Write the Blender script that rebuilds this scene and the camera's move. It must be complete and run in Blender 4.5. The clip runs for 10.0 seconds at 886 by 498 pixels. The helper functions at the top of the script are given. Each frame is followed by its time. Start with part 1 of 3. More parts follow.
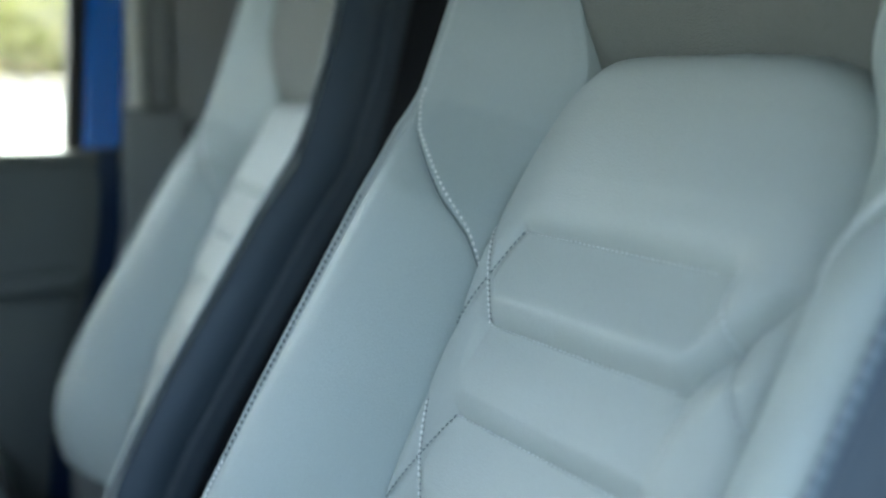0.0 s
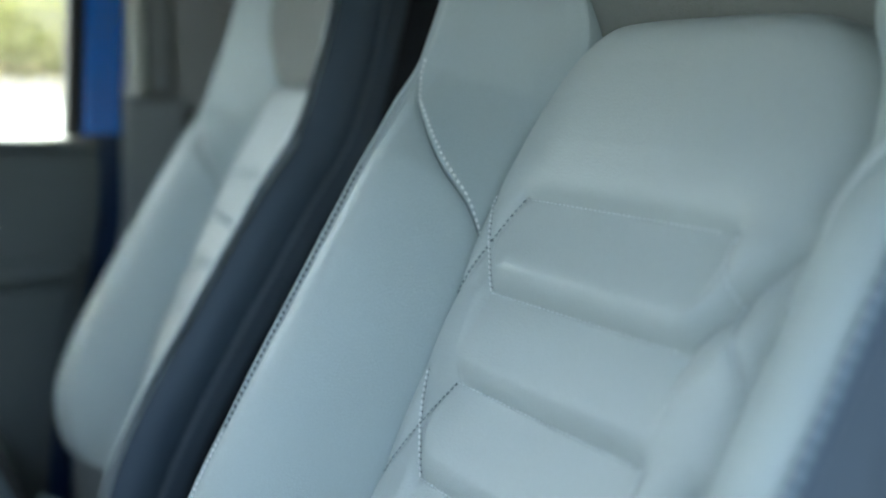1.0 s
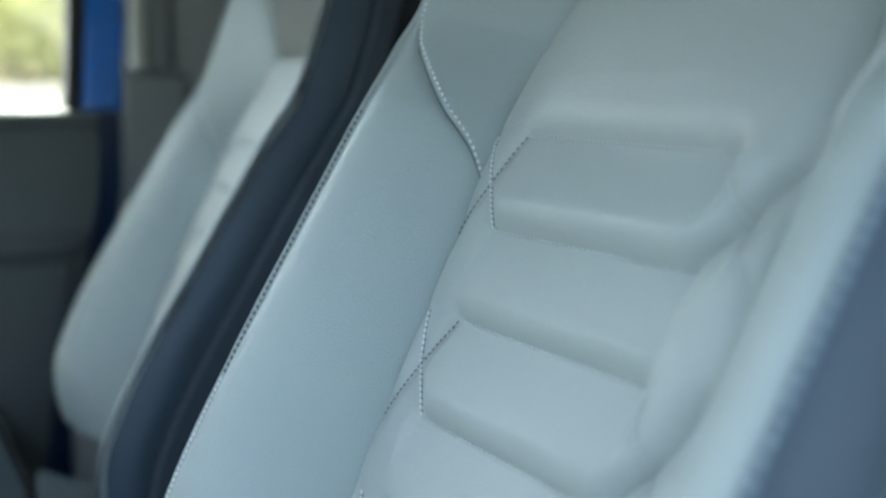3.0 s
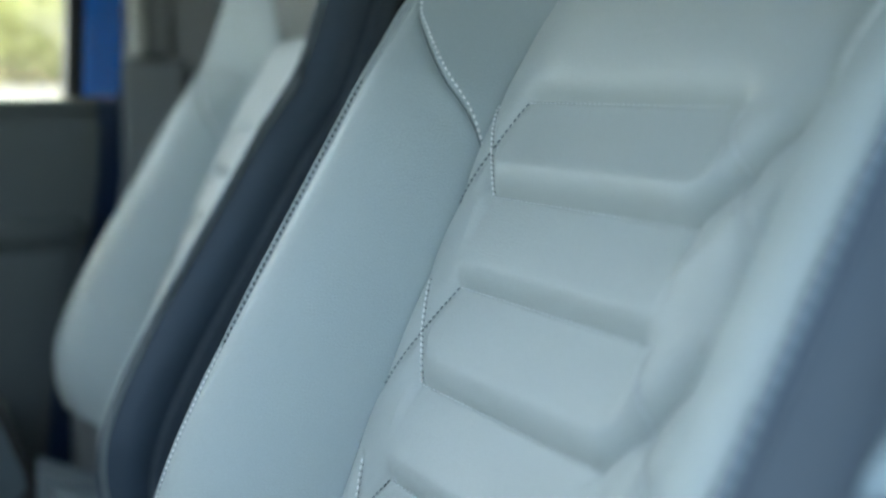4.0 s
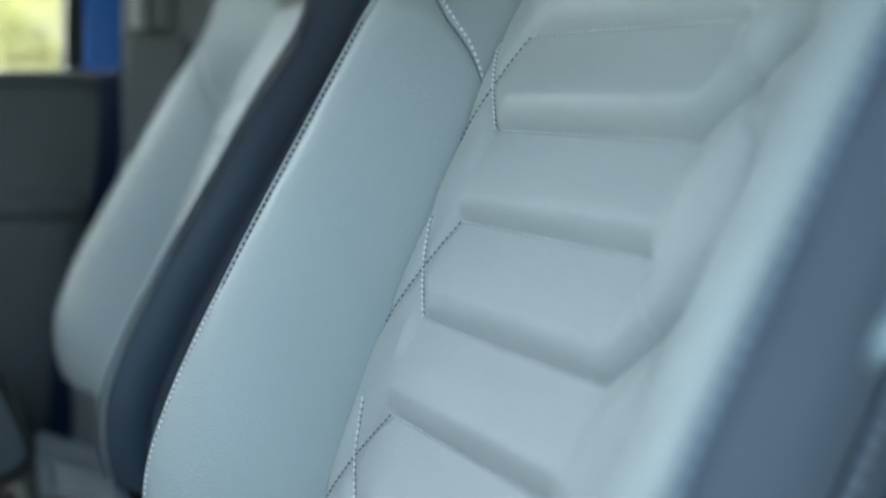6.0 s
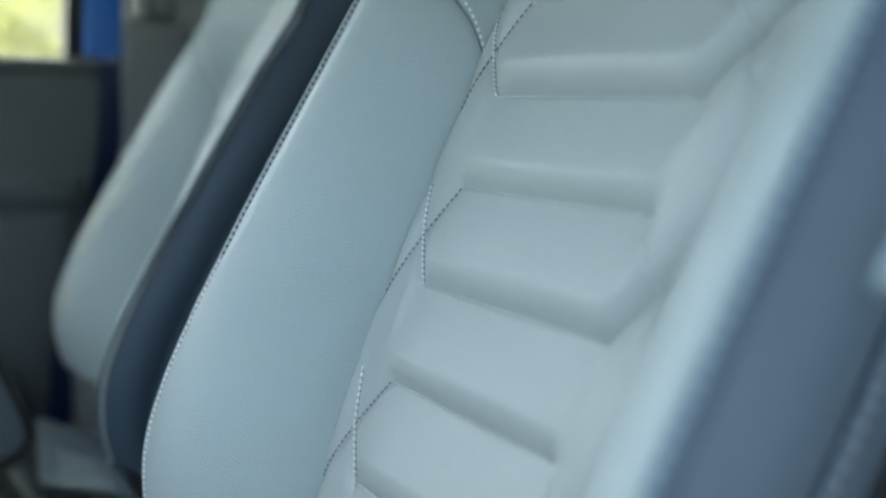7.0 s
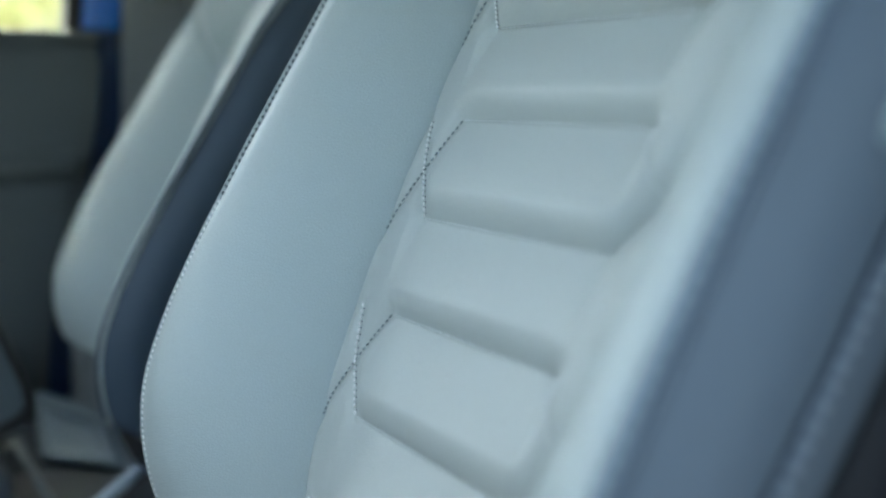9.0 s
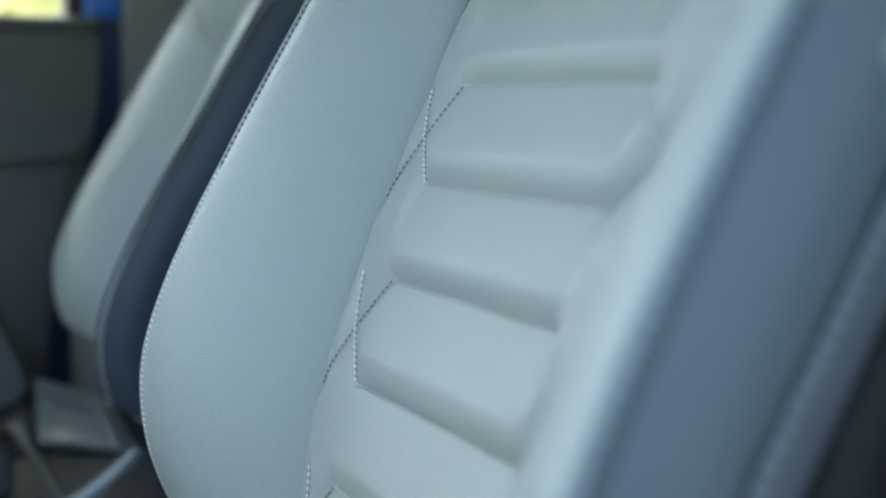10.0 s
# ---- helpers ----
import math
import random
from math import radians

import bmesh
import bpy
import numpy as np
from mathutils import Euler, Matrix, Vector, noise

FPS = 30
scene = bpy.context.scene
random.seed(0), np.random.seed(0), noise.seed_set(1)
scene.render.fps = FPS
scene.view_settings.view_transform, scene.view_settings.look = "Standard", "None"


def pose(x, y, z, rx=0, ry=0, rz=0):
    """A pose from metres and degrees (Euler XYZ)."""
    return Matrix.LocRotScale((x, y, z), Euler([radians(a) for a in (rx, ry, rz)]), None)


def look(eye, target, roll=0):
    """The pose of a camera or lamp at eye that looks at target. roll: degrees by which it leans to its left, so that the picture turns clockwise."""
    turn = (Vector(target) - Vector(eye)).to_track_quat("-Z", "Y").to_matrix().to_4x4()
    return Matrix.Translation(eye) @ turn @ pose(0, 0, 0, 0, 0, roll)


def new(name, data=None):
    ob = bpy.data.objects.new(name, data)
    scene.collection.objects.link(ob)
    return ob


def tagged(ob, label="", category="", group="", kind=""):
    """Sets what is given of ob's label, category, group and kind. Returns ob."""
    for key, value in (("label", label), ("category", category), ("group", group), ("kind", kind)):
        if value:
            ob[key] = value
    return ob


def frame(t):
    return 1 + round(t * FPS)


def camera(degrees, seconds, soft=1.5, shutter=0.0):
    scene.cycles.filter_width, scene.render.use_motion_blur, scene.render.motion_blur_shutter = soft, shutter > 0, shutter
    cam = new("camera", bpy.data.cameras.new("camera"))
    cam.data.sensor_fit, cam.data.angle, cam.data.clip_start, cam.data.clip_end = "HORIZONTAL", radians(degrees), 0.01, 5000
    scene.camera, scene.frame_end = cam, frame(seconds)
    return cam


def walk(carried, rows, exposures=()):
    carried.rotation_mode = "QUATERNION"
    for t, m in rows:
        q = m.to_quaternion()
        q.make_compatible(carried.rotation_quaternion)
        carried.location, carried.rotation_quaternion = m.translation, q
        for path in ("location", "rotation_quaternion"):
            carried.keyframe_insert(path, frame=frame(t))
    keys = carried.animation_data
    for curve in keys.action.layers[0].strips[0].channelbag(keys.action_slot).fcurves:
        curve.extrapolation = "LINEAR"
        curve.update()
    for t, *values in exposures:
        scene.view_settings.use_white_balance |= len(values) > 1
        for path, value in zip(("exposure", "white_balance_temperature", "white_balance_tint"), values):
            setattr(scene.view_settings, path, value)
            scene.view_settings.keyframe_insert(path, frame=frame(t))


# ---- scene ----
# ---- camera: a slider carries it straight down past the open door ----
cam = camera(45.12, 10.0, soft=2.1)
cam.data.dof.use_dof = True
cam.data.dof.focus_distance = 0.730
cam.data.dof.aperture_fstop = 2.6
EYE_X, EYE_Z = 0.5207, 1.45
DROPS = [
    (0.0, 0.0), (0.5, 0.01146), (1.0, 0.02465), (1.5, 0.03612), (2.0, 0.04851), (2.5, 0.05988),
    (4.0, 0.09639), (4.5, 0.10802), (5.0, 0.12023), (5.5, 0.13257), (7.0, 0.16895), (7.5, 0.18068),
    (8.0, 0.19371), (8.5, 0.20481), (9.0, 0.21695), (9.5, 0.22813), (10.0, 0.24105),
]
walk(cam, [(t, pose(EYE_X, 0.0, EYE_Z - d, 90 - 9.204 + 0.1063 * t, -0.153 + 0.0343 * t, 60.042 + 0.0278 * t)) for t, d in DROPS],
     exposures=[(0.0, 3.56, 6800, -7), (10.0, 3.54, 7000, -7)])

# ---- daylight ----
SUN_EL, SUN_AZ = 76.0, 262.0         # a high sun on the far side of the van
world = bpy.data.worlds.new("daylight")
scene.world = world
world.use_nodes = True
wn = world.node_tree.nodes
sky = wn.new("ShaderNodeTexSky")
sky.sky_type, sky.sun_disc = "NISHITA", False
sky.dust_density, sky.air_density = 6.0, 0.8
sky.sun_elevation, sky.sun_rotation = radians(SUN_EL), radians(SUN_AZ)
wn["Background"].inputs["Strength"].default_value = 0.12
world.node_tree.links.new(sky.outputs["Color"], wn["Background"].inputs["Color"])
sun = new("sun", bpy.data.lights.new("sun", "SUN"))
sun.data.energy, sun.data.angle, sun.data.color = 4.5, radians(0.6), (1.0, 0.95, 0.87)
SUN_FROM = Vector((math.sin(radians(SUN_AZ)) * math.cos(radians(SUN_EL)), math.cos(radians(SUN_AZ)) * math.cos(radians(SUN_EL)), math.sin(radians(SUN_EL))))
sun.matrix_world = look(SUN_FROM * 30, (0, 0, 0))


# ---- materials ----
def material(name, colour, rough=0.5, metal=0.0, spec=0.5, vary=0.06, scale=6.0, bump=0.0, grain=900.0, cells=False, fine=0.0, sheen=0.0, coat=0.0):
    m = bpy.data.materials.new(name)
    m.use_nodes = True
    nt = m.node_tree
    b = nt.nodes["Principled BSDF"]
    b.inputs["Roughness"].default_value, b.inputs["Metallic"].default_value = rough, metal
    b.inputs["Specular IOR Level"].default_value = spec
    b.inputs["Sheen Weight"].default_value = sheen
    b.inputs["Coat Weight"].default_value = coat
    tc = nt.nodes.new("ShaderNodeTexCoord")
    n1 = nt.nodes.new("ShaderNodeTexNoise")
    n1.inputs["Scale"].default_value, n1.inputs["Detail"].default_value = scale, 5.0
    nt.links.new(tc.outputs["Object"], n1.inputs["Vector"])
    ramp = nt.nodes.new("ShaderNodeMix")
    ramp.data_type = "RGBA"
    ramp.inputs["A"].default_value = (*[c * (1 - vary) for c in colour], 1)
    ramp.inputs["B"].default_value = (*[min(1, c * (1 + vary)) for c in colour], 1)
    nt.links.new(n1.outputs["Fac"], ramp.inputs["Factor"])
    nt.links.new(ramp.outputs["Result"], b.inputs["Base Color"])
    mr = nt.nodes.new("ShaderNodeMapRange")
    mr.inputs["To Min"].default_value, mr.inputs["To Max"].default_value = max(0.03, rough - 0.03), min(1, rough + 0.03)
    n2 = nt.nodes.new("ShaderNodeTexNoise")
    n2.inputs["Scale"].default_value = scale * 4
    nt.links.new(tc.outputs["Object"], n2.inputs["Vector"])
    nt.links.new(n2.outputs["Fac"], mr.inputs["Value"])
    nt.links.new(mr.outputs["Result"], b.inputs["Roughness"])
    if bump:
        if cells:
            g = nt.nodes.new("ShaderNodeTexVoronoi")
            g.feature = "DISTANCE_TO_EDGE"
            warp = nt.nodes.new("ShaderNodeTexNoise")
            warp.inputs["Scale"].default_value = grain * 0.6
            add = nt.nodes.new("ShaderNodeVectorMath")
            add.operation = "MULTIPLY_ADD"
            add.inputs[1].default_value = (0.0006, 0.0006, 0.0006)
            nt.links.new(tc.outputs["Object"], warp.inputs["Vector"])
            nt.links.new(warp.outputs["Color"], add.inputs[0])
            nt.links.new(tc.outputs["Object"], add.inputs[2])
            nt.links.new(add.outputs["Vector"], g.inputs["Vector"])
            g.inputs["Scale"].default_value = grain
            clip = nt.nodes.new("ShaderNodeMapRange")
            clip.inputs["From Max"].default_value = 0.25
            nt.links.new(g.outputs["Distance"], clip.inputs["Value"])
            height = clip.outputs["Result"]
            # shade in the grain's creases, painted into the base colour
            groove_shade = nt.nodes.new("ShaderNodeMapRange")
            groove_shade.inputs["To Min"].default_value, groove_shade.inputs["To Max"].default_value = 0.95, 1.0
            tone = nt.nodes.new("ShaderNodeVectorMath")
            tone.operation = "SCALE"
            nt.links.new(height, groove_shade.inputs["Value"])
            nt.links.new(ramp.outputs["Result"], tone.inputs[0])
            nt.links.new(groove_shade.outputs["Result"], tone.inputs["Scale"])
            nt.links.new(tone.outputs["Vector"], b.inputs["Base Color"])
        else:
            g = nt.nodes.new("ShaderNodeTexNoise")
            g.inputs["Scale"].default_value, g.inputs["Detail"].default_value = grain, 4.0
            nt.links.new(tc.outputs["Object"], g.inputs["Vector"])
            height = g.outputs["Fac"]
        bp = nt.nodes.new("ShaderNodeBump")
        bp.inputs["Strength"].default_value, bp.inputs["Distance"].default_value = bump, 0.0004
        nt.links.new(height, bp.inputs["Height"])
        last = bp
        if fine:
            g2 = nt.nodes.new("ShaderNodeTexNoise")
            g2.inputs["Scale"].default_value, g2.inputs["Detail"].default_value = 28.0, 3.0
            nt.links.new(tc.outputs["Object"], g2.inputs["Vector"])
            b2 = nt.nodes.new("ShaderNodeBump")
            b2.inputs["Strength"].default_value, b2.inputs["Distance"].default_value = fine, 0.004
            nt.links.new(g2.outputs["Fac"], b2.inputs["Height"])
            nt.links.new(bp.outputs["Normal"], b2.inputs["Normal"])
            last = b2
        nt.links.new(last.outputs["Normal"], b.inputs["Normal"])
    return m


LEATHER = material("grey_leather", (0.415, 0.475, 0.47), 0.42, spec=0.6, vary=0.04, bump=0.42, grain=470, cells=True)
# LEATHER made lighter and warmer: windscreen light put into the insert's colour
QUILT = material("quilt_leather_brightened", (0.472, 0.515, 0.497), 0.42, spec=0.6, vary=0.05, bump=0.42, grain=470, cells=True)
SEATCLOTH = material("charcoal_seat_cloth", (0.030, 0.036, 0.044), 0.8, vary=0.15, scale=40, bump=0.4, grain=900)
SIDEWALL = material("pale_grey_side_trim", (0.42, 0.42, 0.40), 0.6, vary=0.08, bump=0.2, grain=500)
POUCH = material("grey_pocket_leather", (0.21, 0.265, 0.30), 0.5, vary=0.08, bump=0.4, grain=600, cells=True)
CUSHION = material("darker_grey_leather", (0.14, 0.16, 0.165), 0.5, vary=0.06, bump=0.5, grain=600, cells=True)
BEIGE = material("warm_grey_leather", (0.205, 0.213, 0.195), 0.44, vary=0.05, bump=1.3, grain=430, cells=True)
CLOTH = material("slate_side_cloth", (0.053, 0.078, 0.108), 0.55, vary=0.10, bump=0.25, grain=1400, sheen=0.05)
STRIP = material("dark_slate_trim_cloth", (0.040, 0.056, 0.076), 0.6, vary=0.10, bump=0.25, grain=1400)
SHELL = material("black_plastic", (0.007, 0.009, 0.013), 0.6, spec=0.2, vary=0.15, bump=0.2, grain=700)
THREAD = material("pale_thread", (0.90, 0.91, 0.90), 0.7, vary=0.1, scale=300)
BEAD = material("grey_blue_thread", (0.115, 0.145, 0.18), 0.6, vary=0.1, scale=300)
SOFT_THREAD = material("pale_grey_thread", (0.64, 0.68, 0.68), 0.7, vary=0.1, scale=300)
DARK_THREAD = material("dark_grey_thread", (0.20, 0.235, 0.24), 0.7, vary=0.1, scale=300)
BLUE_TAPE = material("blue_grey_tape", (0.105, 0.145, 0.18), 0.6, vary=0.2, scale=200)
PALE_BEAD = material("pale_blue_grey_thread", (0.23, 0.285, 0.325), 0.6, vary=0.1, scale=300)
DULL_THREAD = material("dull_grey_thread", (0.46, 0.50, 0.51), 0.7, vary=0.1, scale=300)
GROOVE = material("grey_seam_thread", (0.17, 0.20, 0.205), 0.7, vary=0.2, scale=300)
TAPE = material("grey_seam_tape", (0.34, 0.38, 0.39), 0.7, vary=0.2, scale=300)
CHANNEL = material("dark_seam_tape", (0.075, 0.095, 0.105), 0.7, vary=0.2, scale=300)
TRIM = material("dark_grey_door_trim", (0.085, 0.097, 0.097), 0.55, vary=0.12, bump=0.25, grain=600)
TRIM_LOW = material("charcoal_trim", (0.04, 0.045, 0.045), 0.6, vary=0.12, bump=0.25, grain=600)
DASH = material("soft_black_dash", (0.018, 0.019, 0.020), 0.85, spec=0.2, vary=0.1, bump=0.25, grain=600)
PILLAR = material("warm_grey_pillar_trim", (0.52, 0.52, 0.46), 0.6, vary=0.06, bump=0.2, grain=500)
COVER = material("grey_pillar_cover", (0.28, 0.29, 0.28), 0.6, vary=0.06, bump=0.2, grain=500)
BLUE = material("blue_car_paint", (0.006, 0.13, 0.50), 0.25, vary=0.05, coat=0.6)
# the door's blue darkened, so the recessed edge carries its shade in the colour
SHADED_BLUE = material("shaded_blue_paint", (0.006, 0.028, 0.085), 0.35, vary=0.05)
RUBBER = material("black_rubber_seal", (0.012, 0.012, 0.013), 0.6, vary=0.2)
CARPET = material("charcoal_carpet", (0.03, 0.031, 0.034), 0.95, vary=0.25, scale=60, bump=0.6, grain=500)
ROOFING = material("grey_headliner_felt", (0.27, 0.30, 0.32), 0.9, vary=0.06, bump=0.3, grain=700)
CONCRETE = material("pale_concrete", (0.23, 0.26, 0.285), 0.85, vary=0.12, scale=0.8, bump=0.4, grain=60)
ASPHALT = material("asphalt", (0.045, 0.045, 0.048), 0.9, vary=0.2, scale=1.5, bump=0.6, grain=80)
LEAF = material("leaf_green", (0.40, 0.40, 0.16), 0.6, vary=0.45, scale=0.7)
BARK = material("bark_brown", (0.14, 0.10, 0.07), 0.9, vary=0.3, scale=8, bump=0.8, grain=30)
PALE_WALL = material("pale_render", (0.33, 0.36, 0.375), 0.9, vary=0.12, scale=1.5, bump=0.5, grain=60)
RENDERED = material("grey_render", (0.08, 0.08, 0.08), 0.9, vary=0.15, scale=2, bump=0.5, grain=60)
LEVER = material("pale_grey_plastic", (0.20, 0.27, 0.31), 0.4, vary=0.05, bump=0.1, grain=400)
BELT = material("blue_grey_webbing", (0.17, 0.23, 0.30), 0.7, vary=0.1, scale=200, bump=0.3, grain=1200)
ROLL = material("charcoal_canvas", (0.075, 0.095, 0.105), 0.8, vary=0.2, scale=30, bump=0.4, grain=900)
NAVY = material("navy_cloth", (0.055, 0.068, 0.085), 0.8, vary=0.2, scale=30, bump=0.4, grain=900)
GLASS = bpy.data.materials.new("window_glass")
GLASS.use_nodes = True
gb = GLASS.node_tree.nodes["Principled BSDF"]
gb.inputs["Transmission Weight"].default_value, gb.inputs["Roughness"].default_value, gb.inputs["IOR"].default_value = 1.0, 0.0, 1.1


# ---- mesh helpers ----
def thing(name, at, label, category, group="", kind="", turn=0.0):
    ob = new(name)
    ob.empty_display_size = 0.1
    ob.matrix_basis = pose(*at, 0, 0, turn)
    return tagged(ob, label, category, group, kind)


def part(name, me, mat, parent, label=""):
    """Links a mesh or bmesh as one object under a thing or a part; its points are in the parent's own space."""
    if isinstance(me, bmesh.types.BMesh):
        bm, me = me, bpy.data.meshes.new(name)
        bmesh.ops.recalc_face_normals(bm, faces=bm.faces)
        bm.to_mesh(me)
        bm.free()
    me.materials.append(mat)
    ob = new(name, me)
    ob.parent = parent
    if label:
        ob["label"] = label
    return ob


def mesh(name, verts, faces, smooth=True):
    me = bpy.data.meshes.new(name)
    me.from_pydata([tuple(map(float, v)) for v in verts], [], faces)
    me.update()
    if smooth:
        me.shade_smooth()
    return me


def sheet(name, pts, back):
    """A padded panel: a grid of points (rows, columns, 3) with a rim and a back, moved by the vector back."""
    nr, nc = pts.shape[:2]
    verts = pts.reshape(-1, 3)
    idx = np.arange(nr * nc).reshape(nr, nc)
    faces = [(int(idx[i, j]), int(idx[i, j + 1]), int(idx[i + 1, j + 1]), int(idx[i + 1, j])) for i in range(nr - 1) for j in range(nc - 1)]
    loop = [*idx[0, :], *idx[1:, -1], *idx[-1, -2::-1], *idx[-2:0:-1, 0]]
    n0 = len(verts)
    verts = np.vstack([verts, verts[loop] + np.array(back)])
    n = len(loop)
    for k in range(n):
        a, b = int(loop[k]), int(loop[(k + 1) % n])
        faces.append((b, a, n0 + k, n0 + (k + 1) % n))
    faces.append(tuple(range(n0, n0 + n)))
    return mesh(name, verts, faces)


def tube(name, pts, radius, sides=8, closed_ends=True, squash=1.0):
    """A cord along points; radius may vary from point to point."""
    pts = np.array(pts, float)
    rad = np.broadcast_to(np.array(radius, float), (len(pts),))
    verts, faces = [], []
    for i, p in enumerate(pts):
        d = pts[min(i + 1, len(pts) - 1)] - pts[max(i - 1, 0)]
        d = d / (np.linalg.norm(d) + 1e-12)
        a = np.cross(d, (1, 0, 0) if abs(d[0]) < 0.9 else (0, 1, 0))
        a /= np.linalg.norm(a)
        b = np.cross(d, a)
        for k in range(sides):
            w = 2 * math.pi * k / sides
            verts.append(p + rad[i] * (math.cos(w) * a * squash + math.sin(w) * b))
    for i in range(len(pts) - 1):
        for k in range(sides):
            faces.append((i * sides + k, i * sides + (k + 1) % sides, (i + 1) * sides + (k + 1) % sides, (i + 1) * sides + k))
    if closed_ends:
        faces += [tuple(range(sides))[::-1], tuple((len(pts) - 1) * sides + k for k in range(sides))]
    return mesh(name, verts, faces)


def stitches(name, line, pitch, length, radius, lift=(0, 0, 0), skew=(0, 0, 0), start=0.5):
    """Threads set along a line of points, one short rounded stitch after another."""
    line = np.array(line, float)
    seg = np.linalg.norm(np.diff(line, axis=0), axis=1)
    run = np.concatenate([[0], np.cumsum(seg)])
    verts, faces = [], []
    s = pitch * start
    rng = np.random.RandomState(len(line))
    while s < run[-1]:
        c = np.array([np.interp(s, run, line[:, k]) for k in range(3)]) + np.array(lift)
        c2 = np.array([np.interp(s + 1e-3, run, line[:, k]) for k in range(3)]) + np.array(lift)
        d = c2 - c if np.linalg.norm(c2 - c) > 1e-9 else line[-1] - line[-2]
        d = d / np.linalg.norm(d) + np.array(skew) + rng.normal(0, 0.06, 3)
        d /= np.linalg.norm(d)
        a = np.cross(d, (0.3, -0.8, 0.4))
        a /= np.linalg.norm(a)
        b = np.cross(d, a)
        n0 = len(verts)
        verts.append(c - d * length * 0.5)
        for q, r in ((-0.34, 0.75), (0.0, 1.0), (0.34, 0.75)):
            for k in range(5):
                w = 2 * math.pi * k / 5
                verts.append(c + d * length * q + radius * r * (math.cos(w) * a + math.sin(w) * b))
        verts.append(c + d * length * 0.5)
        for k in range(5):
            k2 = (k + 1) % 5
            faces.append((n0, n0 + 1 + k2, n0 + 1 + k))
            faces.append((n0 + 1 + k, n0 + 1 + k2, n0 + 6 + k2, n0 + 6 + k))
            faces.append((n0 + 6 + k, n0 + 6 + k2, n0 + 11 + k2, n0 + 11 + k))
            faces.append((n0 + 11 + k, n0 + 11 + k2, n0 + 16))
        s += pitch
    return mesh(name, verts, faces)


def box(x0, x1, y0, y1, z0, z1, bevel=0.0, segments=3):
    bm = bmesh.new()
    bmesh.ops.create_cube(bm, size=1.0)
    for v in bm.verts:
        v.co = Vector((x0 + (v.co.x + 0.5) * (x1 - x0), y0 + (v.co.y + 0.5) * (y1 - y0), z0 + (v.co.z + 0.5) * (z1 - z0)))
    if bevel:
        bmesh.ops.bevel(bm, geom=bm.edges[:], offset=bevel, segments=segments, profile=0.6, affect="EDGES", clamp_overlap=True)
    for f in bm.faces:
        f.smooth = bevel > 0
    return bm


def slab(outline, x0, x1, bevel=0.0):
    """A plate in the plane of y and z with that outline, from x0 to x1."""
    bm = bmesh.new()
    a = [bm.verts.new((x0, y, z)) for y, z in outline]
    b = [bm.verts.new((x1, y, z)) for y, z in outline]
    bm.faces.new(a)
    bm.faces.new(b[::-1])
    for i in range(len(a)):
        j = (i + 1) % len(a)
        bm.faces.new((a[j], a[i], b[i], b[j]))
    if bevel:
        rim = [e for e in bm.edges if abs(e.verts[0].co.x - x1) < 1e-6 and abs(e.verts[1].co.x - x1) < 1e-6]
        bmesh.ops.bevel(bm, geom=rim, offset=bevel, segments=3, profile=0.6, affect="EDGES", clamp_overlap=True)
    return bm


# ---- the seat ----
LEANING = radians(25.0)
SV = np.array([0, math.sin(LEANING), math.cos(LEANING)])      # up along the backrest
SN = np.array([0, -math.cos(LEANING), math.sin(LEANING)])     # out of its front
SEAT_AT = (0.0, 0.3691, 1.2157)
PITCH = 0.138                                                  # from one quilted row to the next


def sp(u, v, w):
    u, v, w = np.broadcast_arrays(np.asarray(u, float), np.asarray(v, float), np.asarray(w, float))
    return u[..., None] * np.array([1.0, 0, 0]) + v[..., None] * SV + w[..., None] * SN


PIPE_V = [-0.372, -0.347, -0.328, -0.303, -0.276, -0.248, -0.219, -0.183, -0.137, -0.07, -0.015, 0.05, 0.124, 0.175, 0.217, 0.257, 0.30, 0.36, 0.45]
PIPE_W = [-0.005, 0.025, 0.044, 0.063, 0.077, 0.086, 0.089, 0.090, 0.088, 0.082, 0.076, 0.069, 0.061, 0.052, 0.046, 0.050, 0.054, 0.062, 0.076]


def smooth_interp(x, xs, ys):
    """A curve through points, smoothed over a short reach."""
    x = np.asarray(x, float)
    return sum(k * np.interp(x + o, xs, ys) for o, k in ((-0.016, 0.15), (-0.008, 0.22), (0, 0.26), (0.008, 0.22), (0.016, 0.15)))


def pipe_w(v):
    return smooth_interp(v, PIPE_V, PIPE_W)


def pipe_u(v):
    return smooth_interp(v, [-0.40, -0.33, -0.25, 0.20, 0.30, 0.45], [0.225, 0.240, 0.244, 0.242, 0.238, 0.215])


def seam_segments():
    """The sewn lines of the quilting: (u, v) to (u, v), and 1 for a cross seam, 0 for a slanting one."""
    lines = []
    for k in range(4):
        v0 = 0.138 - PITCH * k
        a, f, e = 0.102 - 0.0045 * k, 0.126 - 0.002 * k, 0.100 - 0.002 * k
        lines.append(((-a, v0), (a, v0), 1.0))
        lines.append(((-e, v0 - 0.071), (e, v0 - 0.071), 1.0))
        for s in (-1, 1):
            lines.append(((s * a, v0), (s * f, v0 - 0.0385), 0.0))
            lines.append(((s * f, v0 - 0.0385), (s * (f + 0.027), v0 - 0.084), 0.0))
            lines.append(((s * e, v0 - 0.071), (s * f, v0 - 0.0385), 0.0))
            lines.append(((s * f, v0 - 0.0385), (s * (f + 0.025 - 0.004 * k), v0 + 0.000), 0.0))
    return lines


SEAMS = seam_segments()


